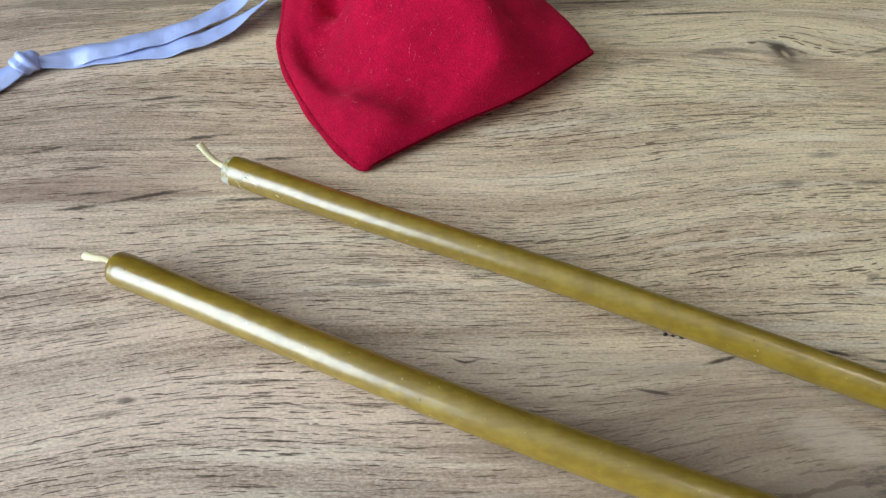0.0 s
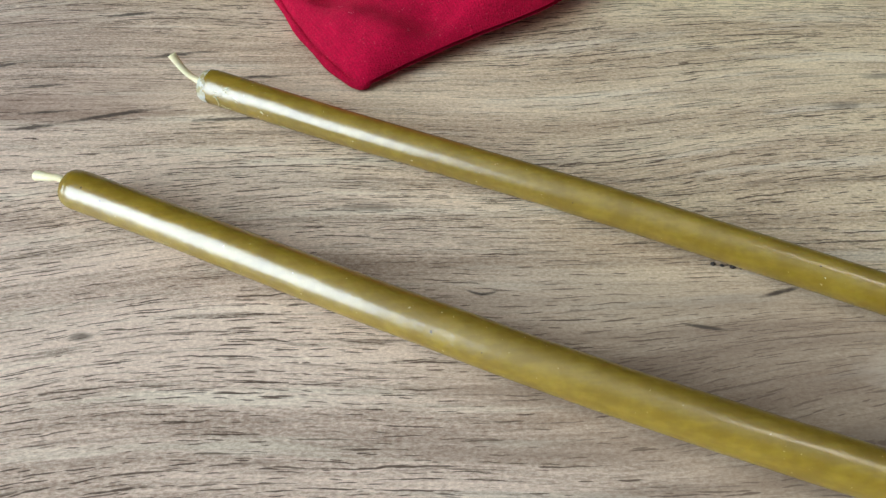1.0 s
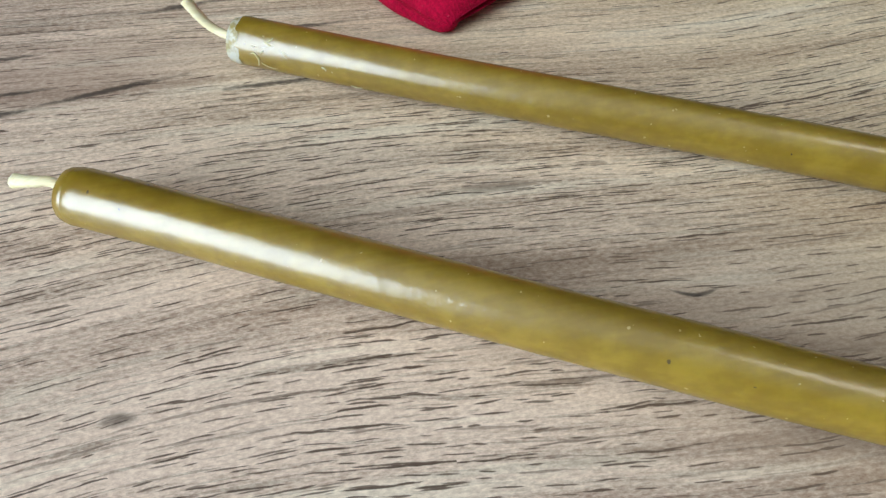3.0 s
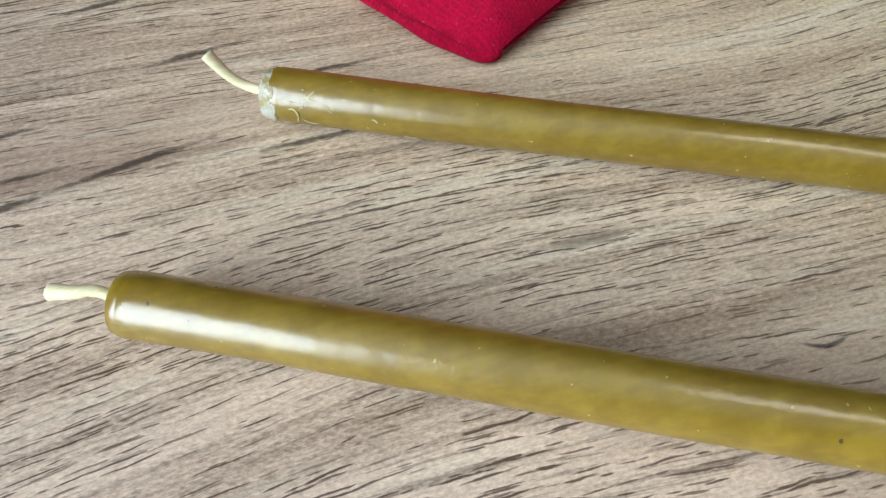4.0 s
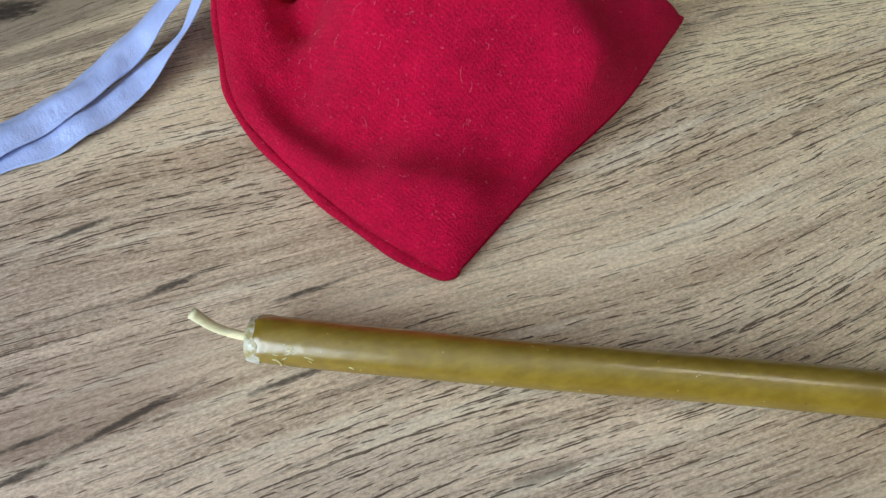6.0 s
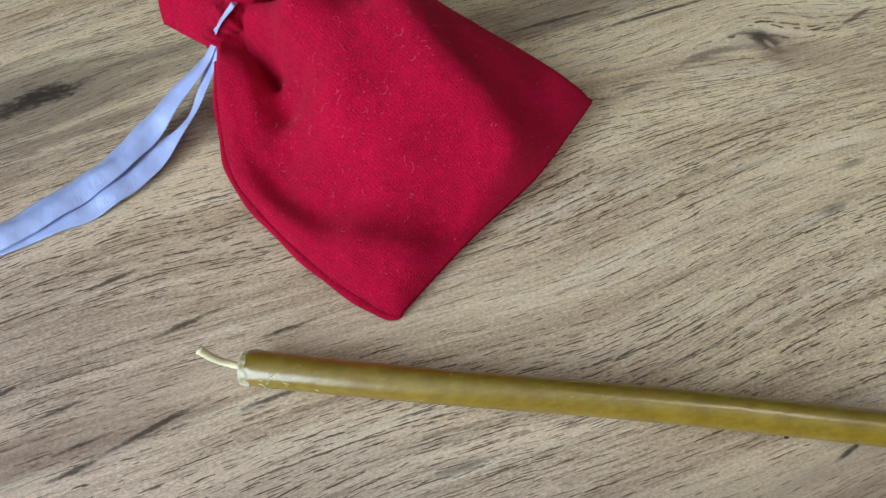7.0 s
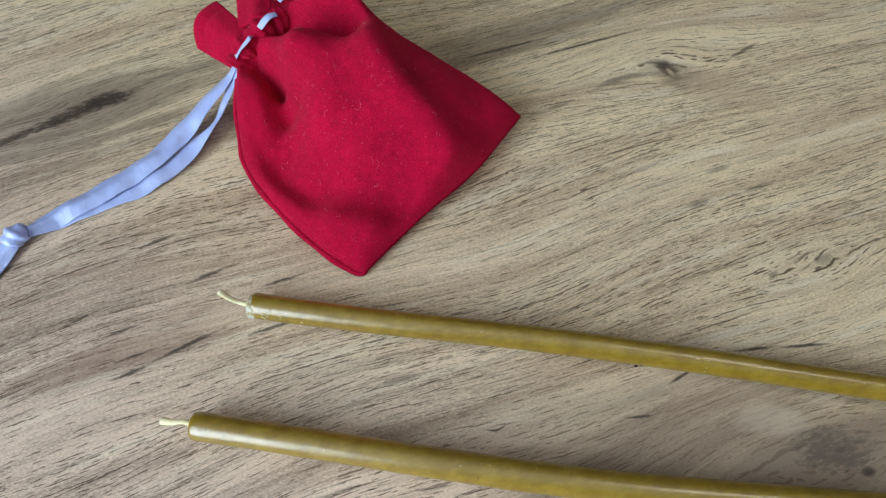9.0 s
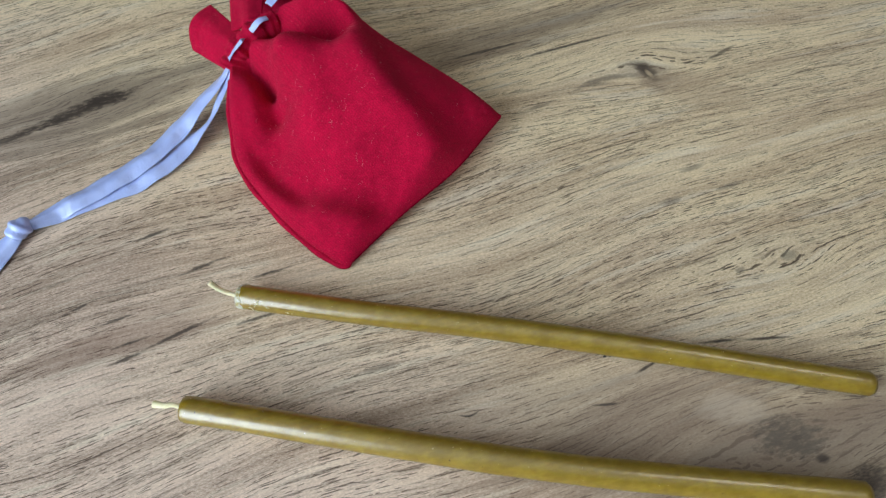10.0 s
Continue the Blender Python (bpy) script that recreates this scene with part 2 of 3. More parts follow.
def beeswax(name, seed):
    n = Nodes(name)
    x, y, z = n.xyz()
    v = n.vec(n.math("ADD", x, seed), y, z)
    cloud = n.noise(v, 150.0, 4.0, 0.65)
    lines = n.noise(n.vec(n.times(x, 25.0), n.times(y, 900.0), n.times(z, 900.0)), 1.0, 2.0)
    speck = n.step(n.noise(v, 1100.0, 1.0), 0.765, 0.79)
    dirt = n.step(n.noise(n.vec(x, z, y), 700.0, 1.0), 0.80, 0.81)
    colour = n.blend(n.step(n.total(n.times(cloud, 0.7), n.times(lines, 0.3)), 0.35, 0.68), rgb(0.212, 0.129, 0.0040), rgb(0.288, 0.188, 0.012))
    colour = n.blend(n.times(speck, 0.6), colour, rgb(0.62, 0.48, 0.20))
    colour = n.blend(n.times(dirt, 0.8), colour, rgb(0.03, 0.02, 0.012))
    n.bump(n.total(n.times(cloud, 0.5), n.times(lines, 0.25), n.times(speck, 0.6), n.times(n.noise(v, 380.0, 2.0), 0.5)), 0.22, 0.0003)
    rough = n.total(0.40, n.times(n.noise(v, 200.0, 2.0), 0.18))
    skin = n.add("ShaderNodeBump")
    skin.inputs["Strength"].default_value, skin.inputs["Distance"].default_value = 0.40, 0.0003
    n.put(skin.inputs["Height"], n.total(n.times(n.noise(v, 420.0, 3.0, 0.6), 0.8), n.times(lines, 0.3), n.times(speck, 0.5)))
    n.put(n.bsdf.inputs["Coat Normal"], skin.outputs[0])
    return n.set(base_color=colour, roughness=rough, subsurface_weight=0.35, subsurface_radius=(0.9, 0.55, 0.12), subsurface_scale=0.0022, ior=1.48, coat_weight=0.9, coat_roughness=0.25, coat_ior=1.85, specular_ior_level=0.25)


def pale_wax():
    n = Nodes("pale_wax")
    x, y, z = n.xyz()
    cloud = n.noise(n.vec(x, y, z), 900.0, 2.0)
    return n.set(base_color=n.blend(cloud, rgb(0.46, 0.38, 0.16), rgb(0.72, 0.66, 0.42)), roughness=0.28, subsurface_weight=0.5, subsurface_radius=(0.9, 0.7, 0.3), subsurface_scale=0.001)


def cloudy_wax():
    n = Nodes("cloudy_wax")
    x, y, z = n.xyz()
    v = n.vec(x, y, z)
    cloud = n.step(n.noise(v, 420.0, 3.0, 0.65), 0.38, 0.62)
    n.bump(n.noise(v, 1500.0, 2.0), 0.5, 0.0003)
    return n.set(base_color=n.blend(cloud, rgb(0.30, 0.23, 0.07), rgb(0.54, 0.53, 0.46)), roughness=0.35, subsurface_weight=0.4, subsurface_radius=(0.9, 0.7, 0.3), subsurface_scale=0.001)


def cotton():
    n = Nodes("waxed_cotton")
    x, y, z = n.xyz()
    strands = n.noise(n.vec(n.times(x, 500.0), n.times(y, 2500.0), n.times(z, 2500.0)), 1.0, 2.0)
    n.bump(strands, 0.5, 0.0002)
    return n.set(base_color=n.blend(strands, rgb(0.66, 0.57, 0.30), rgb(0.85, 0.79, 0.55)), roughness=0.6, subsurface_weight=0.2, subsurface_radius=(0.9, 0.7, 0.3), subsurface_scale=0.0008)


def velvet():
    n = Nodes("red_velvet")
    x, y, z = n.xyz()
    v = n.vec(x, y, z)
    pile = n.noise(v, 1900.0, 3.0, 0.75)
    brushed = n.noise(v, 70.0, 3.0, 0.6)
    patches = n.noise(v, 300.0, 2.0, 0.6)
    rows = n.add("ShaderNodeTexWave", n.vec(n.total(n.times(x, 0.854), n.times(y, 0.52)), z, 0.0), 420.0, 2.5, 2.0, 6.0).outputs[1]
    tone = n.total(n.times(pile, 0.75), n.times(brushed, 0.26), n.times(patches, 0.20), n.times(rows, 0.06), -0.13)
    colour = n.blend(n.step(tone, 0.25, 0.75), rgb(0.24, 0.0009, 0.018), rgb(0.62, 0.0028, 0.048))
    fluff = n.step(n.noise(v, 1100.0, 2.0, 0.7), 0.64, 0.76)
    colour = n.blend(n.times(fluff, 0.30), colour, rgb(0.80, 0.20, 0.24))
    n.bump(n.total(pile, n.times(patches, 0.6), n.times(rows, 0.06)), 1.0, 0.0006)
    return n.set(base_color=colour, roughness=0.9, specular_ior_level=0.12, sheen_weight=0.28, sheen_roughness=0.38, sheen_tint=rgb(1.0, 0.10, 0.15))


def satin():
    n = Nodes("white_satin")
    x, y, z = n.xyz("UV")
    ox, oy, oz = n.xyz()
    v = n.vec(ox, oy, oz)
    weave = n.noise(n.vec(n.times(x, 260.0), n.times(y, 40.0)), 1.0, 2.0)
    twill = n.add("ShaderNodeTexWave", n.vec(n.total(ox, n.times(oy, 0.35)), n.total(oy, n.times(oz, 0.6)), 0.0), 330.0, 1.5, 2.0, 4.0).outputs[1]
    cockle = n.total(n.noise(v, 95.0, 2.0), n.times(n.noise(n.vec(n.times(ox, 420.0), n.times(oy, 260.0), oz), 1.0, 2.0), 0.16), n.times(twill, 0.005), n.times(n.noise(v, 2600.0, 2.0, 0.7), 0.035))
    n.bump(n.total(n.times(weave, 0.06), cockle), 0.75, 0.0022)
    return n.set(base_color=n.blend(weave, rgb(0.34, 0.44, 0.84), rgb(0.47, 0.56, 0.93)), roughness=n.total(0.26, n.times(weave, 0.14)), specular_ior_level=1.0, subsurface_weight=0.2, subsurface_radius=(1.0, 1.0, 1.0), subsurface_scale=0.001, sheen_weight=0.1)


def plain(name, colour, rough, grain=30.0, vary=0.08):
    n = Nodes(name)
    x, y, z = n.xyz()
    cloud = n.noise(n.vec(x, y, z), grain, 4.0, 0.6)
    low = tuple(c * (1 - vary) for c in colour)
    n.bump(cloud, 0.2, 0.002)
    return n.set(base_color=n.blend(cloud, rgb(*low), rgb(*colour)), roughness=rough)


WOOD = wood_laminate()
WAX_A, WAX_B = beeswax("beeswax", 0.0), beeswax("beeswax", 3.7)
CLOUDY = cloudy_wax()
PALE, COTTON, VELVET, SATIN = pale_wax(), cotton(), velvet(), satin()
PAINT = plain("wall_paint", (0.27, 0.26, 0.25), 0.8, 8.0, 0.05)
CEILING = plain("ceiling_paint", (0.80, 0.79, 0.77), 0.85, 8.0, 0.03)
FLOORING = plain("floor_boards", (0.30, 0.20, 0.12), 0.5, 6.0, 0.35)
FRAME = plain("white_frame", (0.80, 0.80, 0.79), 0.4, 20.0, 0.04)
LINT = plain("pale_lint", (0.72, 0.24, 0.29), 0.8, 900.0, 0.2)
SPECK = plain("dark_crumb", (0.035, 0.025, 0.02), 0.7, 900.0, 0.3)
GLOW = Nodes("lamp_glow").set(base_color=rgb(0.9, 0.9, 0.88), emission_color=rgb(1.0, 0.95, 0.88), emission_strength=6.0)
THREAD = plain("red_thread", (0.55, 0.03, 0.06), 0.6, 900.0, 0.3)


# ---- mesh helpers ----
def part(name, bm, material, parent=None, label="", smooth=True):
    mesh = bpy.data.meshes.new(name)
    bmesh.ops.recalc_face_normals(bm, faces=bm.faces)
    bm.to_mesh(mesh)
    bm.free()
    mesh.materials.append(material)
    for poly in mesh.polygons:
        poly.use_smooth = smooth
    ob = new(name, mesh)
    ob.parent = parent
    return tagged(ob, label) if label else ob


def thing(name, label, category, at=(0, 0, 0), group=""):
    ob = new(name)
    ob.location = at
    ob.empty_display_size = 0.02
    return tagged(ob, label, category, group)


def box(bm, low, high, bevel=0.0):
    made = bmesh.ops.create_cube(bm, size=1.0)["verts"]
    for v in made:
        v.co = Vector([low[i] + (v.co[i] + 0.5) * (high[i] - low[i]) for i in range(3)])
    if bevel:
        edges = list({e for v in made for e in v.link_edges})
        bmesh.ops.bevel(bm, geom=edges, offset=bevel, segments=2, affect="EDGES", profile=0.6)
    return bm


def boxes(*corners, bevel=0.0):
    bm = bmesh.new()
    for low, high in corners:
        box(bm, low, high, bevel)
    return bm


def glide(points, n):
    """n + 1 values along a smooth curve through the given points (tuples of any length)."""
    pts = np.array(points, float)
    pts = np.vstack([2 * pts[0] - pts[1], pts, 2 * pts[-1] - pts[-2]])
    out = []
    for k in range(n + 1):
        s = k / n * (len(pts) - 3)
        i = min(int(s), len(pts) - 4)
        f = s - i
        a, b, c, d = pts[i:i + 4]
        out.append(0.5 * (2 * b + (c - a) * f + (2 * a - 5 * b + 4 * c - d) * f * f + (3 * b - a - 3 * c + d) * f ** 3))
    return out


def grid(bm, rows, closed=False):
    """Faces between rows of places; closed: each row is a ring. Returns the rows of vertices."""
    made = [[bm.verts.new(p) for p in row] for row in rows]
    uv = bm.loops.layers.uv.verify()
    for i in range(len(made) - 1):
        count = len(made[i])
        for j in range(count if closed else count - 1):
            k = (j + 1) % count
            face = bm.faces.new((made[i][j], made[i][k], made[i + 1][k], made[i + 1][j]))
            for loop, (a, b) in zip(face.loops, ((i, j), (i, j + 1), (i + 1, j + 1), (i + 1, j))):
                loop[uv].uv = (a / len(made), b / count)
    return made


def tube(bm, points, radius, steps=24, sides=10, flat=1.0):
    """A closed round strand along points; radius: a function of 0..1."""
    line = [Vector(p) for p in glide(points, steps)]
    rows = []
    for i, p in enumerate(line):
        way = (line[min(i + 1, steps)] - line[max(i - 1, 0)]).normalized()
        right = way.cross(Vector((0, 0, 1))).normalized()
        up = right.cross(way)
        r = radius(i / steps)
        rows.append([p + right * (r * math.cos(2 * math.pi * k / sides)) + up * (r * flat * math.sin(2 * math.pi * k / sides)) for k in range(sides)])
    made = grid(bm, rows, closed=True)
    bm.faces.new(made[0][::-1])
    bm.faces.new(made[-1])
    return bm


def thicken(ob, depth, offset=-1.0):
    mod = ob.modifiers.new("thickness", "SOLIDIFY")
    mod.thickness, mod.offset = depth, offset
    return ob


def smooth01(t):
    t = min(max(t, 0.0), 1.0)
    return t * t * (3 - 2 * t)


# ---- the room round the table ----
FLOOR_Z, TOP_Z, X0, X1, Y0, Y1 = -0.75, 1.75, -1.00, 3.00, -2.40, 3.00
W = 0.15
part("floor", boxes(((X0 - W, Y0 - W, FLOOR_Z - 0.1), (X1 + W, Y1 + W, FLOOR_Z))), FLOORING, smooth=False)
part("ceiling", boxes(((X0 - W, Y0 - W, TOP_Z), (X1 + W, Y1 + W, TOP_Z + 0.1))), CEILING, smooth=False)
part("wall_north", boxes(((X0, Y1, FLOOR_Z), (X1, Y1 + W, TOP_Z))), PAINT, smooth=False)
part("wall_east", boxes(((X1, Y0 - W, FLOOR_Z), (X1 + W, Y1 + W, TOP_Z))), PAINT, smooth=False)


def wall_with_window(name, along, a0, a1, near, far, o0, o1, z0, z1):
    """A wall along x or y from a0 to a1, between near and far, with an opening o0..o1, z0..z1."""
    def slab(s0, s1, b, t):
        return ((s0, near, b), (s1, far, t)) if along == "x" else ((near, s0, b), (far, s1, t))
    return part(name, boxes(slab(a0, o0, FLOOR_Z, TOP_Z), slab(o1, a1, FLOOR_Z, TOP_Z), slab(o0, o1, FLOOR_Z, z0), slab(o0, o1, z1, TOP_Z)), PAINT, smooth=False)


wall_with_window("wall_west", "y", Y0 - W, Y1 + W, X0 - W, X0, -0.95, 0.05, -0.05, 1.25)
part("wall_south", boxes(((X0, Y0 - W, FLOOR_Z), (X1, Y0, TOP_Z))), PAINT, smooth=False)
for ob in ("floor", "ceiling", "wall_north", "wall_east", "wall_west", "wall_south"):
    tagged(bpy.data.objects[ob], {"floor": "brown boarded floor under the table", "ceiling": "plain white painted ceiling"}.get(ob, "plain off-white painted room wall"), ob.split("_")[0], kind="structure")


def window(name, along, o0, o1, z0, z1, depth0, depth1):
    def slab(s0, s1, b, t):
        return ((s0, depth0, b), (s1, depth1, t)) if along == "x" else ((depth0, s0, b), (depth1, s1, t))
    e = 0.002
    ob = thing(name, "white framed window with daylight behind it", "window")
    tagged(ob, kind="structure")
    part("window_frame", boxes(slab(o0 + e, o0 + 0.05, z0 + e, z1 - e), slab(o1 - 0.05, o1 - e, z0 + e, z1 - e), slab(o0 + 0.05, o1 - 0.05, z0 + e, z0 + 0.05), slab(o0 + 0.05, o1 - 0.05, z1 - 0.05, z1 - e)), FRAME, ob, smooth=False)
    return ob


window("window_1", "y", -0.95, 0.05, -0.05, 1.25, X0 - 0.12, X0 - 0.06)

# the ceiling lamp, whose thin reflection runs along the tapers
lamp = thing("ceiling_lamp", "round white ceiling lamp, switched on", "lamp", (0.62, -0.10, TOP_Z))
bm = bmesh.new()
bmesh.ops.create_cone(bm, cap_ends=True, segments=48, radius1=0.24, radius2=0.25, depth=0.03, matrix=Matrix.Translation((0, 0, -0.015)))
part("base", bm, FRAME, lamp)
bm = bmesh.new()
bmesh.ops.create_uvsphere(bm, u_segments=48, v_segments=16, radius=0.22, matrix=Matrix.Translation((0, 0, -0.03)) @ Matrix.Diagonal((1, 1, 0.3, 1)))
part("diffuser", bm, GLOW, lamp, "glowing white diffuser")

# ---- the table ----
table = thing("table", "table with a matt oak-grained laminate top", "table", (0, 0.2, FLOOR_Z))
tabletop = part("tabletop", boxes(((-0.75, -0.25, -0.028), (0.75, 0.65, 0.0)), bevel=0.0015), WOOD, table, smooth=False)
tabletop.matrix_parent_inverse = Matrix.Translation((0, -0.2, -FLOOR_Z))
for lx in (-0.70, 0.64):
    for ly in (-0.20, 0.54):
        leg = part("leg", boxes(((lx, ly, FLOOR_Z), (lx + 0.06, ly + 0.06, -0.028)), bevel=0.003), FRAME, table, "white square table leg", smooth=False)
        leg.matrix_parent_inverse = Matrix.Translation((0, -0.2, -FLOOR_Z))


# ---- the candles ----
def candle(label, foot, tip, bow, radius, seed, wax, wick_points, wick_radius, shavings, swell=0.0, tip_wax=None, blunt=0.0018):
    """A thin taper lying on the table, from its wick end to its flat foot."""
    a, b = Vector((*tip, 0)), Vector((*foot, 0))
    way = (b - a).normalized()
    side = Vector((-way.y, way.x, 0))
    length = (b - a).length
    ob = thing("candle", label, "candle", (0, 0, 0), "candles on the table")
    rings, sides = 150, 40
    rows = []
    for i in range(rings + 1):
        s = i / rings
        d = length * s
        r = radius * (1.03 - 0.06 * s + swell * s + 0.02 * noise.noise((d * 25, seed, 0)) + 0.012 * noise.noise((d * 90, seed, 5)))
        off = bow * math.sin(math.pi * s ** 1.15) + 0.0007 * noise.noise((d * 14, seed, 9))
        edge = min(d, (length - d) * 1.6)
        if edge < blunt:
            r *= 0.80 + 0.20 * math.sqrt(1 - (1 - edge / blunt) ** 2)
        ring = []
        for k in range(sides):
            t = 2 * math.pi * k / sides
            rr = r * (1 + 0.018 * noise.noise((d * 60, math.cos(t) * 1.5 + seed, math.sin(t) * 1.5)))
            if d < 0.004:
                rr *= 1 + 0.06 * noise.noise((d * 500, math.cos(t) * 3 + seed, math.sin(t) * 3)) * shavings
            ring.append(a + way * d + side * (off + rr * math.cos(t)) + Vector((0, 0, radius + rr * math.sin(t))))
        rows.append(ring)
    low = min(p.z for row in rows for p in row)
    rows = [[p - Vector((0, 0, low)) for p in row] for row in rows]
    bm = bmesh.new()
    made = grid(bm, rows, closed=True)
    for ring, centre in ((made[0], a + way * 0.0006), (made[-1], b - way * 0.0002)):
        centre = centre + Vector((0, 0, radius - low))
        inner = [bm.verts.new(v.co.lerp(centre, 0.45) + way * (0.0003 * noise.noise((k * 0.7, seed, 3)))) for k, v in enumerate(ring)]
        mid = bm.verts.new(centre)
        for k in range(sides):
            bm.faces.new((ring[k], ring[(k + 1) % sides], inner[(k + 1) % sides], inner[k]))
            bm.faces.new((inner[k], inner[(k + 1) % sides], mid))
    part("wax_body", bm, wax, ob)
    bm = bmesh.new()
    rings = []
    for i, (d, f) in enumerate(((0.0024, 1.004), (0.0012, 1.012), (-0.0001, 0.95), (-0.00045, 0.80), (-0.0003, 0.45), (-0.0002, 0.10))):
        rings.append([a + way * (d + (0.0006 * noise.noise((k * 0.45, seed, i)) if i == 0 else 0)) + side * (radius * f * (1 + 0.03 * noise.noise((k * 0.8, seed, i))) * math.cos(2 * math.pi * k / sides))
                      + Vector((0, 0, radius - low + radius * f * (1 + 0.03 * noise.noise((k * 0.8, seed, i))) * math.sin(2 * math.pi * k / sides))) for k in range(sides)])
    rings = [[Vector((p.x, p.y, max(p.z, 0.0001))) for p in ring] for ring in rings]
    made = grid(bm, rings, closed=True)
    bm.faces.new(made[-1])
    part("scuffed_tip", bm, tip_wax, ob, "scuffed pale rim of the wick end")
    bm = bmesh.new()
    tube(bm, wick_points, wick_radius, 26, 10, 0.8)
    for v in bm.verts:
        v.co += Vector((noise.noise(v.co * 2500), noise.noise(v.co * 2500 + Vector((9, 0, 0))), noise.noise(v.co * 2500 + Vector((0, 9, 0))))) * 0.00012
    part("wick", bm, COTTON, ob, "pale yellow waxed cotton wick")
    return ob, a, way, side


def crumb(bm, at, size, seed):
    made = bmesh.ops.create_icosphere(bm, subdivisions=1, radius=size)["verts"]
    for v in made:
        v.co = Vector((v.co.x * 1.4, v.co.y, v.co.z * 0.7)) * (1 + 0.35 * noise.noise(v.co / size * 1.3 + Vector((seed, 0, 0)))) + Vector(at)


R = 0.0042
upper, ua, uw, us = candle("olive-yellow beeswax taper with scuffed tip lying beside pouch", (0.1346, 0.0874), (-0.0602, 0.1798), 0.0014, R, 1.3, WAX_A,
                           ((-0.0590, 0.1793, 0.0046), (-0.0635, 0.1820, 0.0050), (-0.0662, 0.1834, 0.0070), (-0.0686, 0.1852, 0.0100)), lambda s: 0.00088 + 0.0003 * s ** 3, 1.0, 0.0, CLOUDY, 0.0006)
lower, la, lw, ls = candle("smooth olive-yellow beeswax taper lying on oak table", (0.1126, 0.0562), (-0.0835, 0.1438), -0.0028, 0.0044, 6.1, WAX_B,
                           ((-0.0825, 0.1433, 0.0046), (-0.0862, 0.1456, 0.0060), (-0.0893, 0.1464, 0.0058), (-0.0930, 0.1486, 0.0042)), lambda s: 0.00086 + 0.0005 * s ** 3, 0.3, 0.13, WAX_B, 0.0012)


def on_candle(a, way, side, bow, d, angle, lift=0.0):
    """A place on a taper's skin: d along it, angle round it (90 is its top)."""
    t = radians(angle)
    off = bow * math.sin(math.pi * max(d / 0.215, 0.0) ** 1.15)
    return a + way * d + side * (off + (R + lift) * math.cos(t)) + Vector((0, 0, R + (R + lift) * math.sin(t)))


# curls and scratches of scraped wax at the scuffed tip
rnd = random.Random(11)
for k in range(22):
    d, angle = rnd.triangular(0.001, 0.024, 0.008), rnd.triangular(75, 205, 135)
    if k > 19:
        d, angle = 0.05 + 0.004 * k - 0.076, 128
    long, turn, curl = rnd.uniform(0.0008, 0.0034), rnd.uniform(-0.9, 1.6), rnd.uniform(-1.3, 1.3)
    thick = rnd.uniform(0.00006, 0.00018)
    pts = [on_candle(ua, uw, us, 0.0014, d + long * (j / 3) * math.cos(turn + curl * j / 2), angle + math.degrees(long * (j / 3) * math.sin(turn + curl * j / 2) / R), 0.00004 + thick * math.sin(j)) for j in range(4)]
    bm = bmesh.new()
    tube(bm, pts, lambda f: thick * (0.5 + 0.6 * math.sin(math.pi * f)), 10, 6)
    part("wax_shaving", bm, PALE, upper, "curl of pale scraped wax")
for owner, a, way, side, bow, marks in ((upper, ua, uw, us, 0.0014, ((0.104, 80, 0.00045), (0.064, 150, 0.0003), (0.116, 120, 0.0003), (0.15, 140, 0.0003))), (lower, la, lw, ls, -0.0028, ((0.0655, 66, 0.0005), (0.081, 75, 0.0003), (0.063, 150, 0.0003), (0.098, 105, 0.0003)))):
    for k, (d, angle, size) in enumerate(marks):
        bm = bmesh.new()
        crumb(bm, on_candle(a, way, side, bow, d, angle), size, k)
        part("wax_crumb", bm, PALE, owner, "tiny pale crumb of wax")

# ---- the pouch ----
POUCH = Vector((-0.021, 0.182, 0.0))
EU, EV = Vector((0.854, 0.52, 0.0)), Vector((-0.52, 0.854, 0.0))


def uvz(u, v, z):
    return POUCH + EU * u + EV * v + Vector((0, 0, z))


LEFT = ((-0.0008, 0.0), (-0.0028, 0.019), (-0.0014, 0.0415), (0.0030, 0.0640), (0.0120, 0.0780), (0.0270, 0.0930))
RIGHT = ((0.0866, 0.0), (0.0866, 0.015), (0.0842, 0.034), (0.0800, 0.055), (0.0730, 0.074), (0.0600, 0.0880))
NV, NA = 96, 96
left_line, right_line = glide(LEFT, NV), glide(RIGHT, NV)


def ridge(u, v, u0, v0, u1, v1, width):
    """1 on the stretch between two places, falling off over the width."""
    p, a, d = Vector((u, v)), Vector((u0, v0)), Vector((u1 - u0, v1 - v0))
    t = min(max((p - a).dot(d) / d.length_squared, 0.0), 1.0)
    return math.exp(-((p - a - d * t).length / width) ** 2)


def puff(x, width):
    """A quarter round from 0 at the edge to 1."""
    x = min(max(x / width, 0.0), 1.0)
    return math.sqrt(1 - (1 - x) ** 2)


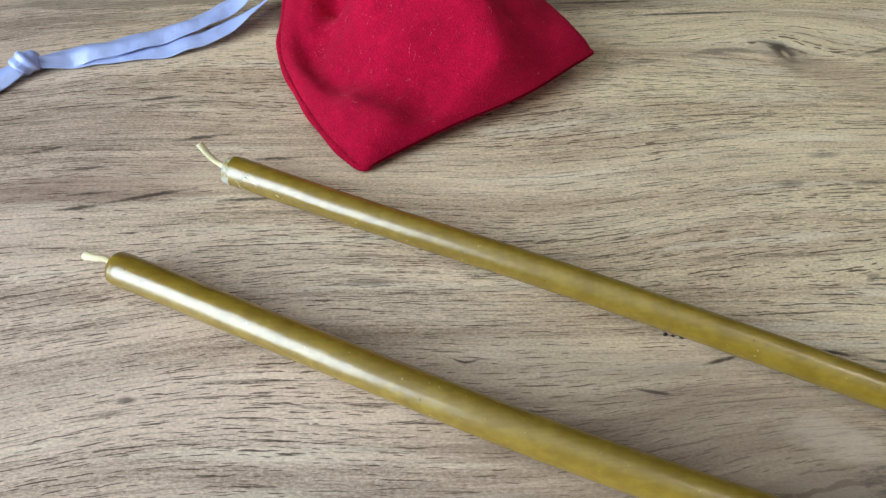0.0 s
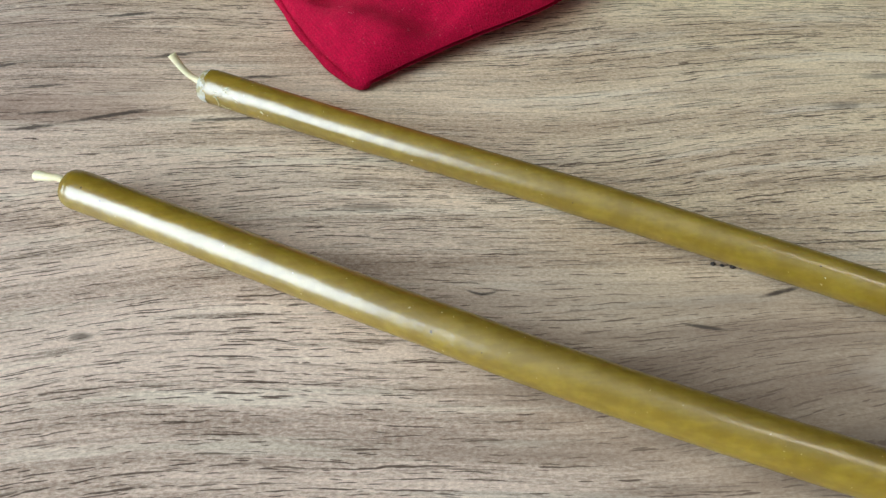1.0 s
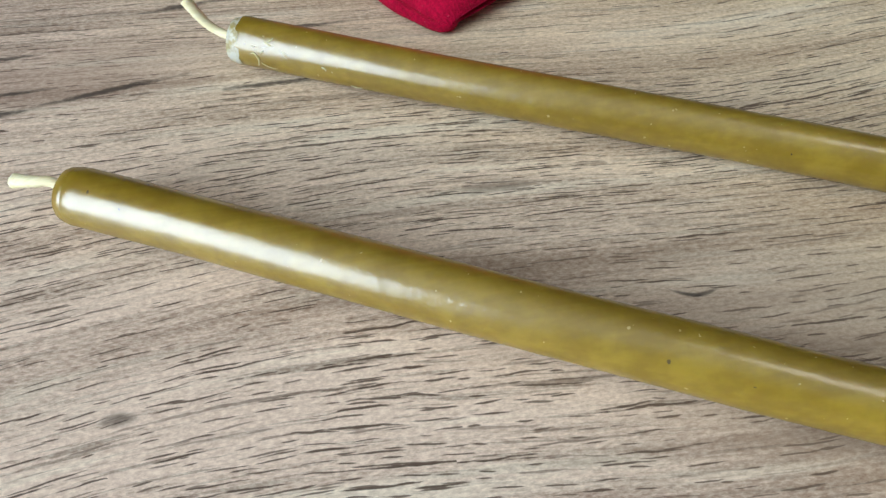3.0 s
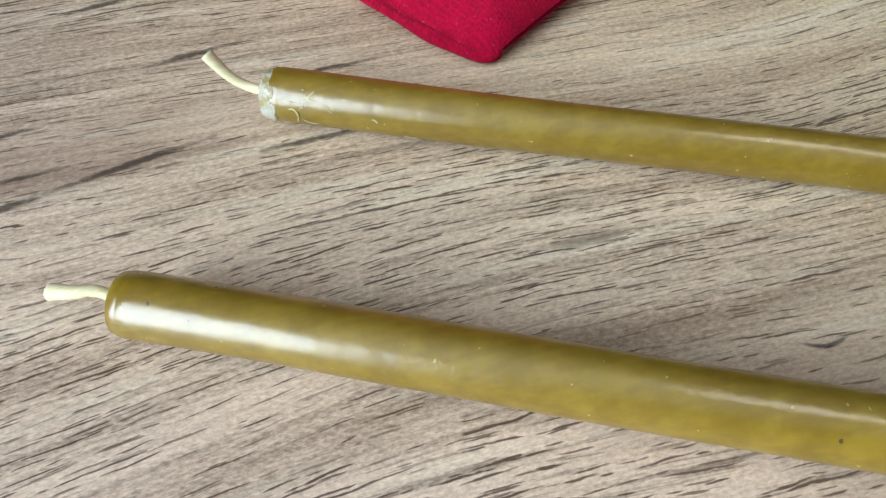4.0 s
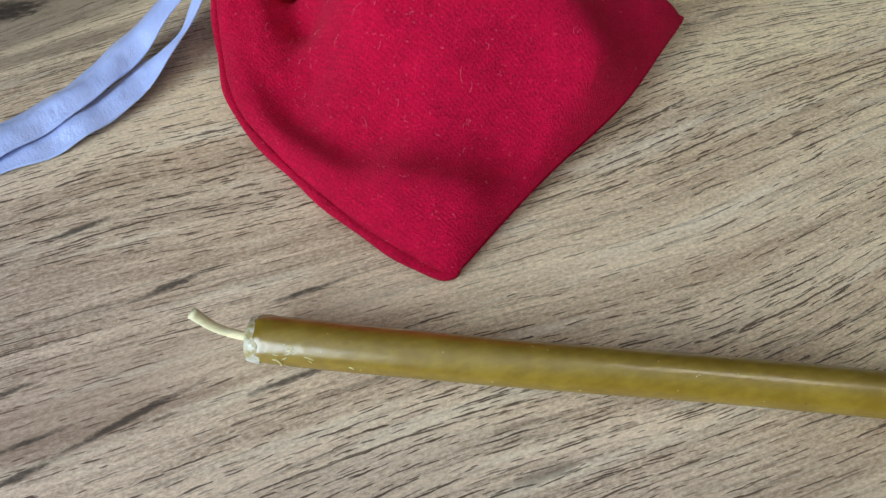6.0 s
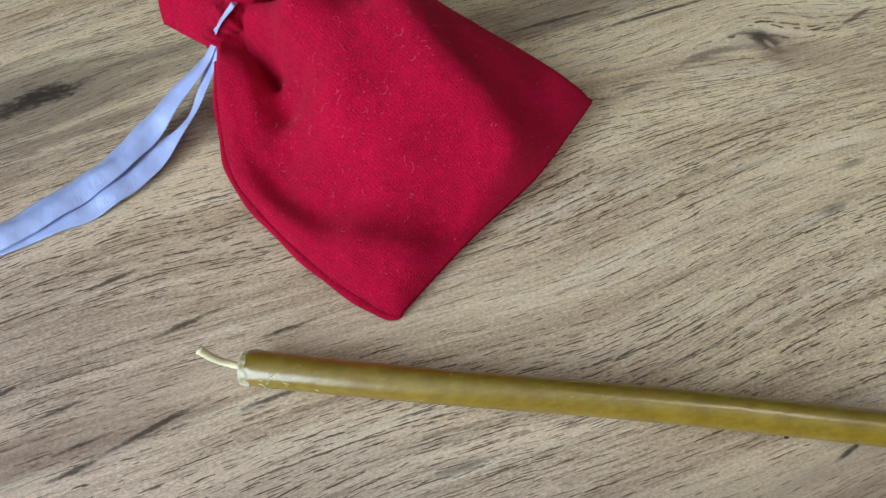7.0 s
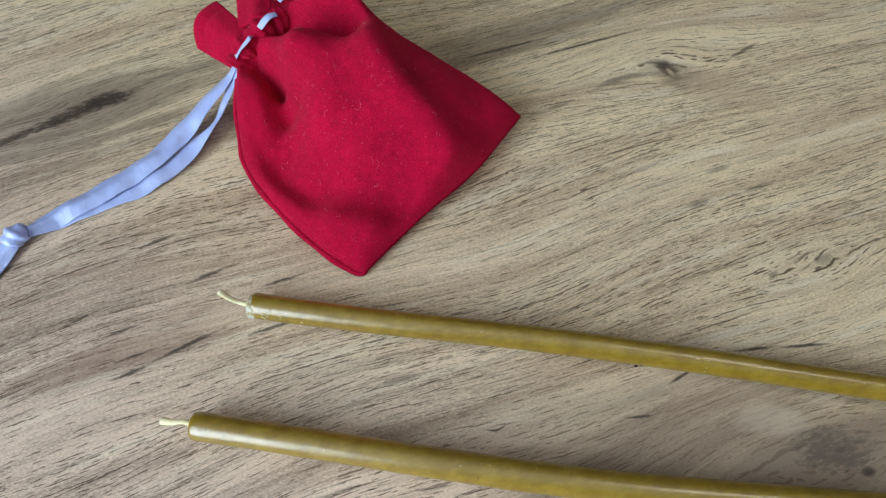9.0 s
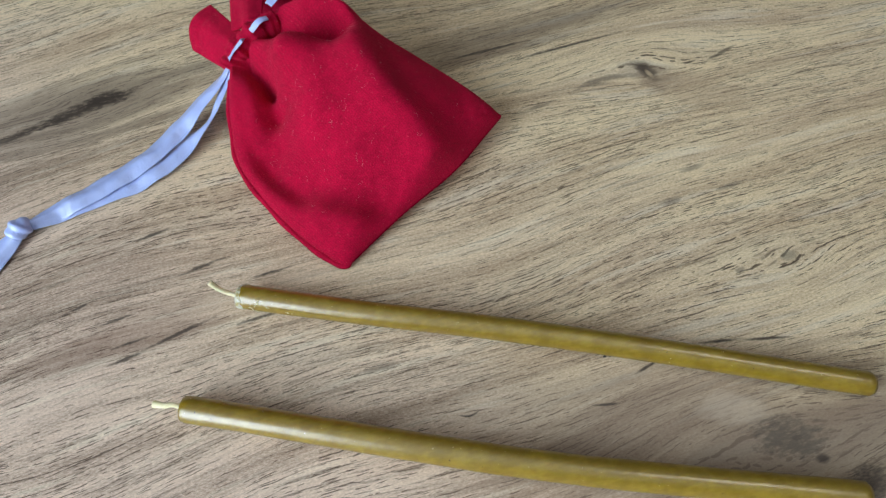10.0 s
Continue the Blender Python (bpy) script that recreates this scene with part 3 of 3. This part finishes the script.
FOLDS = (
    (0.0066, 0.0092, ((0.062, 0.060), (0.0515, 0.031), (0.0520, 0.017), (0.0503, 0.000))),  # the crest down to the bottom edge
    (-0.0052, 0.0090, ((0.0030, 0.054), (0.0086, 0.039), (0.0166, 0.021), (0.0250, 0.010))),  # the trough beside the seam
    (-0.0150, 0.0060, ((0.0345, 0.0850), (0.0345, 0.0760))),  # the hollow under the gathers
    (-0.0110, 0.0075, ((0.0325, 0.0740), (0.0275, 0.0650))),
    (-0.0070, 0.0090, ((0.0265, 0.065), (0.0180, 0.054))),  # and its end
    (0.0036, 0.0046, ((0.0385, 0.084), (0.0395, 0.073), (0.0390, 0.064))),  # its lip
    (-0.0170, 0.0060, ((0.0465, 0.090), (0.0515, 0.074), (0.0585, 0.0615))),  # the pleat behind the lip
    (0.0045, 0.0048, ((0.0570, 0.091), (0.0595, 0.079), (0.0660, 0.064))),  # the crest behind the pleat
    (0.0022, 0.0065, ((0.0390, 0.063), (0.0365, 0.055), (0.0300, 0.047))),  # the lip dying away
    (0.0030, 0.0080, ((0.012, 0.010), (0.008, 0.020))),  # the stuffed corner
    (-0.0038, 0.0062, ((0.0420, 0.080), (0.0475, 0.066), (0.0540, 0.056))),  # the front edge of the pleat
)


def fold(u, v, path, width):
    """1 on a line through the given places, falling off over the width."""
    return max(ridge(u, v, *a, *b, width) for a, b in zip(path, path[1:]))


def seam_height(a, s):
    bottom = 0.0022 + 0.0075 * a
    return bottom + (0.017 - bottom) * smooth01((s - 0.72) / 0.28) + 0.004 * smooth01((s - 0.5) / 0.3) * (1 - smooth01((s - 0.8) / 0.2))


def top_height(a, s, u, v):
    rise = 0.0420 * (1 - math.exp(-((s / 0.50) ** 1.1))) * (1 - 0.50 * smooth01((s - 0.66) / 0.34))
    arch = math.sin(math.pi * min(max(a, 0.0), 1.0) ** 1.27)
    arch = max(arch, 0.0) ** (1.35 if a < 0.58 else 0.65)
    z = seam_height(a, s) + rise * arch + 0.0050 * puff(a, 0.07) * puff(1 - a, 0.06) * puff(s, 0.07)
    soft = smooth01(min(a, 1 - a) / 0.12) * smooth01(s / 0.06)
    for force, width, path in FOLDS:
        z += soft * force * fold(u, v, path, width)
    z = max(z, seam_height(a, s) * (1 - 0.65 * smooth01(a / 0.12) * smooth01((s - 0.55) / 0.2) * (1 - smooth01((s - 0.90) / 0.07))) + 0.0012 * puff(a, 0.1))
    z += soft * (0.0012 * noise.noise((u * 70, v * 70, 1)) + 0.0004 * noise.noise((u * 220, v * 220, 4)))
    return z


def pouch_top(a, s):
    i = min(int(s * NV), NV)
    (ul, vl), (ur, vr) = left_line[i], right_line[i]
    u, v = ul + (ur - ul) * a, vl + (vr - vl) * a
    lip, front = fold(u, v, FOLDS[5][2], 0.0045), fold(u, v, FOLDS[-1][2], 0.0045)
    inner = smooth01(min(a, 1 - a) / 0.15)
    z = top_height(a, s, u, v)
    u, v = u + inner * (0.0005 * front - 0.0038 * lip), v + inner * (0.0020 * lip + 0.0012 * front)
    corner = max(0.0, 1 - a / 0.06) * max(0.0, 1 - s / 0.06)
    far = max(0.0, 1 - (1 - a) / 0.05) * max(0.0, 1 - s / 0.05)
    u, v = u + 0.0004 * corner - 0.0003 * far, v + 0.0002 * corner + 0.0003 * far
    v -= (0.0008 + 0.0026 * math.exp(-((u - 0.056) / 0.020) ** 2)) * (1 - s) ** 6
    return u, v, z


pouch = thing("drawstring_pouch", "red velvet drawstring gift pouch with white satin ribbon", "pouch", (0, 0, 0))
top_rows, under_rows = [], []
for i in range(NV + 1):
    row, below = [], []
    s = i / NV
    for j in range(NA + 1):
        a = 0.5 - 0.5 * math.cos(math.pi * j / NA)
        u, v, z = pouch_top(a, s)
        row.append(uvz(u, v, z))
        seam = seam_height(a, s)
        inset = smooth01(min(a, 1 - a) / 0.14) * smooth01(s / 0.12)
        belly = seam * (1 - inset) + inset * (0.0004 + 0.0115 * smooth01((s - 0.75) / 0.25))
        below.append(uvz(u, v, min(belly, z - 0.0002) if 0 < j < NA else z))
    top_rows.append(row)
    under_rows.append(below)
bm = bmesh.new()
grid(bm, top_rows)
part("front_panel", bm, VELVET, pouch)
bm = bmesh.new()
grid(bm, under_rows)
part("back_panel", bm, VELVET, pouch)
# the rolled edge of the back panel beside the seam
for line, drop, out in ((left_line, 0.0006, -0.0004),):
    pts = [uvz(0.0034, 0.0004, 0.0026), uvz(0.0008, 0.0003, 0.0020)]
    for i in range(3, NV + 1, 6):
        a = 0.0
        u, v, _ = pouch_top(a, i / NV)
        pts.append(uvz(u + out, v, max(seam_height(a, i / NV) - drop, 0.0011)))
    bm = bmesh.new()
    tube(bm, pts, lambda s: (0.0012 + 0.0002 * math.sin(37 * s)) * (0.35 + 0.65 * smooth01(s / 0.07)), 80, 10)
    part("seam", bm, VELVET, pouch)


# the gathered neck that the drawstring closes
bm = bmesh.new()
tube(bm, [uvz(*p) for p in ((0.0290, 0.0945, 0.0175), (0.0340, 0.0945, 0.0225), (0.0430, 0.0925, 0.0270), (0.0520, 0.0910, 0.0270), (0.0610, 0.0885, 0.0240))],
     lambda s: 0.0045 + 0.0006 * math.sin(30 * s) + 0.0003 * math.sin(71 * s), 80, 20, 1.25)
part("gathered_neck", bm, VELVET, pouch)


def frill(b0, b1, t0, t1, arch, bulge):
    """One flared lobe of the gathered mouth: from its gathered base to its free hem."""
    b0, b1, t0, t1 = (uvz(*p) for p in (b0, b1, t0, t1))
    rows = []
    across = (t1 - t0).normalized()
    along = ((t0 + t1) / 2 - (b0 + b1) / 2).normalized()
    up = across.cross(along).normalized()
    for i in range(25):
        s = i / 24
        row = []
        for j in range(29):
            w = j / 28
            p = b0.lerp(b1, w).lerp(t0.lerp(t1, w), s)
            p = p + up * (arch * math.sin(math.pi * w) * (0.55 + 0.45 * s)) + along * (bulge * math.sin(math.pi * w) * s)
            p = p + up * (0.0008 * math.sin(9 * w + 2) * (1 - s))
            p = p + up * (-0.0006 * math.exp(-((s - 0.78) / 0.04) ** 2))
            row.append(p)
        rows.append(row)
    bm = bmesh.new()
    grid(bm, rows)
    ob = part("frill", bm, VELVET, pouch)
    thicken(ob, 0.0014, 0.0)
    return ob


frill((0.0275, 0.0930, 0.0165), (0.0385, 0.0960, 0.0290), (0.0250, 0.1150, 0.0170), (0.0400, 0.1170, 0.0290), 0.0050, 0.0015)
frill((0.0365, 0.0985, 0.0285), (0.0452, 0.0905, 0.0330), (0.0520, 0.1180, 0.0320), (0.0632, 0.1076, 0.0365), 0.0035, 0.0015)
frill((0.0450, 0.0905, 0.0320), (0.0590, 0.0885, 0.0280), (0.0600, 0.1070, 0.0340), (0.0740, 0.0930, 0.0280), 0.0035, 0.0015)
frill((0.0275, 0.0920, 0.0140), (0.0600, 0.0880, 0.0140), (0.0340, 0.1130, 0.0030), (0.0720, 0.1080, 0.0030), -0.0010, 0.0010)


def ribbon(name, points, parent, steps=80, depth=0.00022):
    """A flat ribbon along points of x, y, z, width and roll in degrees."""
    line = glide(points, steps)
    rows = []
    for i, p in enumerate(line):
        way = Vector(line[min(i + 1, steps)][:3]) - Vector(line[max(i - 1, 0)][:3])
        way.normalize()
        right = way.cross(Vector((0, 0, 1))).normalized()
        up = right.cross(way)
        roll = radians(p[4])
        side = right * math.cos(roll) + up * math.sin(roll)
        row = []
        for k in range(13):
            w = k / 12 - 0.5
            q = Vector(p[:3]) + side * (w * p[3]) + up * (0.0007 * math.cos(2 * math.pi * w) + 0.0011 * noise.noise((p[0] * 110, p[1] * 110, w * 1.5)))
            q.z = max(q.z, 0.0004)
            row.append(q)
        rows.append(row)
    bm = bmesh.new()
    grid(bm, rows)
    ob = part(name, bm, SATIN, parent, "white satin ribbon")
    thicken(ob, depth, 0.0)
    return ob


ribbon("ribbon", ((-0.0455, 0.2785, 0.0190, 0.0056, -35), (-0.0510, 0.2755, 0.0150, 0.0074, -28), (-0.0620, 0.2690, 0.0108, 0.0090, -16), (-0.0720, 0.2618, 0.0072, 0.0094, -8), (-0.0850, 0.2528, 0.0052, 0.0088, -4), (-0.1020, 0.2450, 0.0040, 0.0084, 4), (-0.1140, 0.2405, 0.0036, 0.0080, 10), (-0.1240, 0.2370, 0.0034, 0.0066, 30), (-0.1320, 0.2340, 0.0040, 0.0046, 50)), pouch)
ribbon("ribbon", ((-0.0465, 0.2765, 0.0175, 0.0050, -40), (-0.0502, 0.2730, 0.0142, 0.0062, -32), (-0.0546, 0.2674, 0.0112, 0.0064, -38), (-0.0598, 0.2612, 0.0082, 0.0058, -44), (-0.0690, 0.2556, 0.0050, 0.0088, -18), (-0.0790, 0.2502, 0.0028, 0.0100, -6), (-0.0910, 0.2446, 0.0018, 0.0094, 0), (-0.1030, 0.2418, 0.0015, 0.0078, 0), (-0.1180, 0.2378, 0.0015, 0.0056, 0), (-0.1325, 0.2340, 0.0030, 0.0040, 0)), pouch)
for shift, end in ((0.0, (-0.182, 0.203)), (0.004, (-0.176, 0.213))):
    ribbon("ribbon", ((-0.1355, 0.2315, 0.0045, 0.004, 20), (-0.1425, 0.2255 + shift * 0.4, 0.0030, 0.0065, 15), (-0.1540, 0.2160 + shift, 0.0015, 0.0085, 5), (*end, 0.0010, 0.0090, 0)), pouch, 30)
# the knot: a lump with the ribbon's turns wrapped round it
bm = bmesh.new()
bmesh.ops.create_icosphere(bm, subdivisions=4, radius=1.0)
for v in bm.verts:
    c = v.co.copy()
    wrap = 0.10 * math.sin(7.0 * c.x + 3.0 * c.z + 1.5 * c.y) + 0.08 * noise.noise(c * 1.6)
    v.co = Vector((c.x * 0.0048, c.y * 0.0041, c.z * 0.0038)) * (1 + wrap)
    v.co.rotate(Euler((0, 0, radians(30))))
    v.co += Vector((-0.1362, 0.2330, 0.0042))
part("ribbon_knot", bm, SATIN, pouch, "tight knot in white satin ribbon")


def band(points):
    """A short stretch of the drawstring that shows between two gathers."""
    ribbon("drawstring", [(*uvz(*p[:3]), p[3], p[4]) for p in points], pouch, 14, 0.0003)


band(((0.0285, 0.0945, 0.0215, 0.004, 20), (0.0320, 0.0915, 0.0275, 0.0045, 30), (0.0350, 0.0900, 0.0310, 0.003, 30)))
band(((0.0395, 0.0900, 0.0325, 0.004, 20), (0.0435, 0.0895, 0.0350, 0.0065, 25), (0.0470, 0.0890, 0.0345, 0.005, 25)))
band(((0.0510, 0.0920, 0.0370, 0.004, 10), (0.0560, 0.0925, 0.0390, 0.0065, 15), (0.0620, 0.0920, 0.0370, 0.006, 15)))

# stray fibres caught in the pile
rnd = random.Random(5)
for k in range(110):
    a, s = rnd.uniform(0.12, 0.92), rnd.triangular(0.05, 0.80, 0.55)
    turn, long, curl = rnd.uniform(0, 6.28), rnd.uniform(0.0005, 0.0024), rnd.uniform(-2.5, 2.5)
    u, v, _ = pouch_top(a, s)
    pts = []
    for j in range(5):
        f = j / 4
        aa = min(max(a + long * f * math.cos(turn + curl * f) / 0.087, 0.05), 0.95)
        ss = min(max(s + long * f * math.sin(turn + curl * f) / 0.092, 0.02), 0.95)
        p = [pouch_top(aa, math.floor(ss * NV) / NV), pouch_top(aa, math.ceil(ss * NV) / NV)]
        g = ss * NV - math.floor(ss * NV)
        q = [x0 + (x1 - x0) * g for x0, x1 in zip(*p)]
        pts.append(uvz(q[0], q[1], q[2] + 0.00025))
    bm = bmesh.new()
    tube(bm, pts, lambda f: 0.000022, 8, 4)
    part("lint_fibre", bm, LINT, pouch, "pale stray fibre")

# dark crumbs on the wood beside the taper
for k, (x, y, size) in enumerate(((0.0560, 0.1228, 0.0005), (0.0578, 0.1224, 0.0004), (0.0600, 0.1219, 0.0006), (0.0618, 0.1216, 0.0003), (0.0592, 0.1229, 0.0003))):
    bm = bmesh.new()
    crumb(bm, (x, y, size * 0.55), size, k + 20)
    tagged(part("crumb", bm, SPECK), "tiny dark crumb on the oak tabletop", "crumb", "crumbs beside the candle")
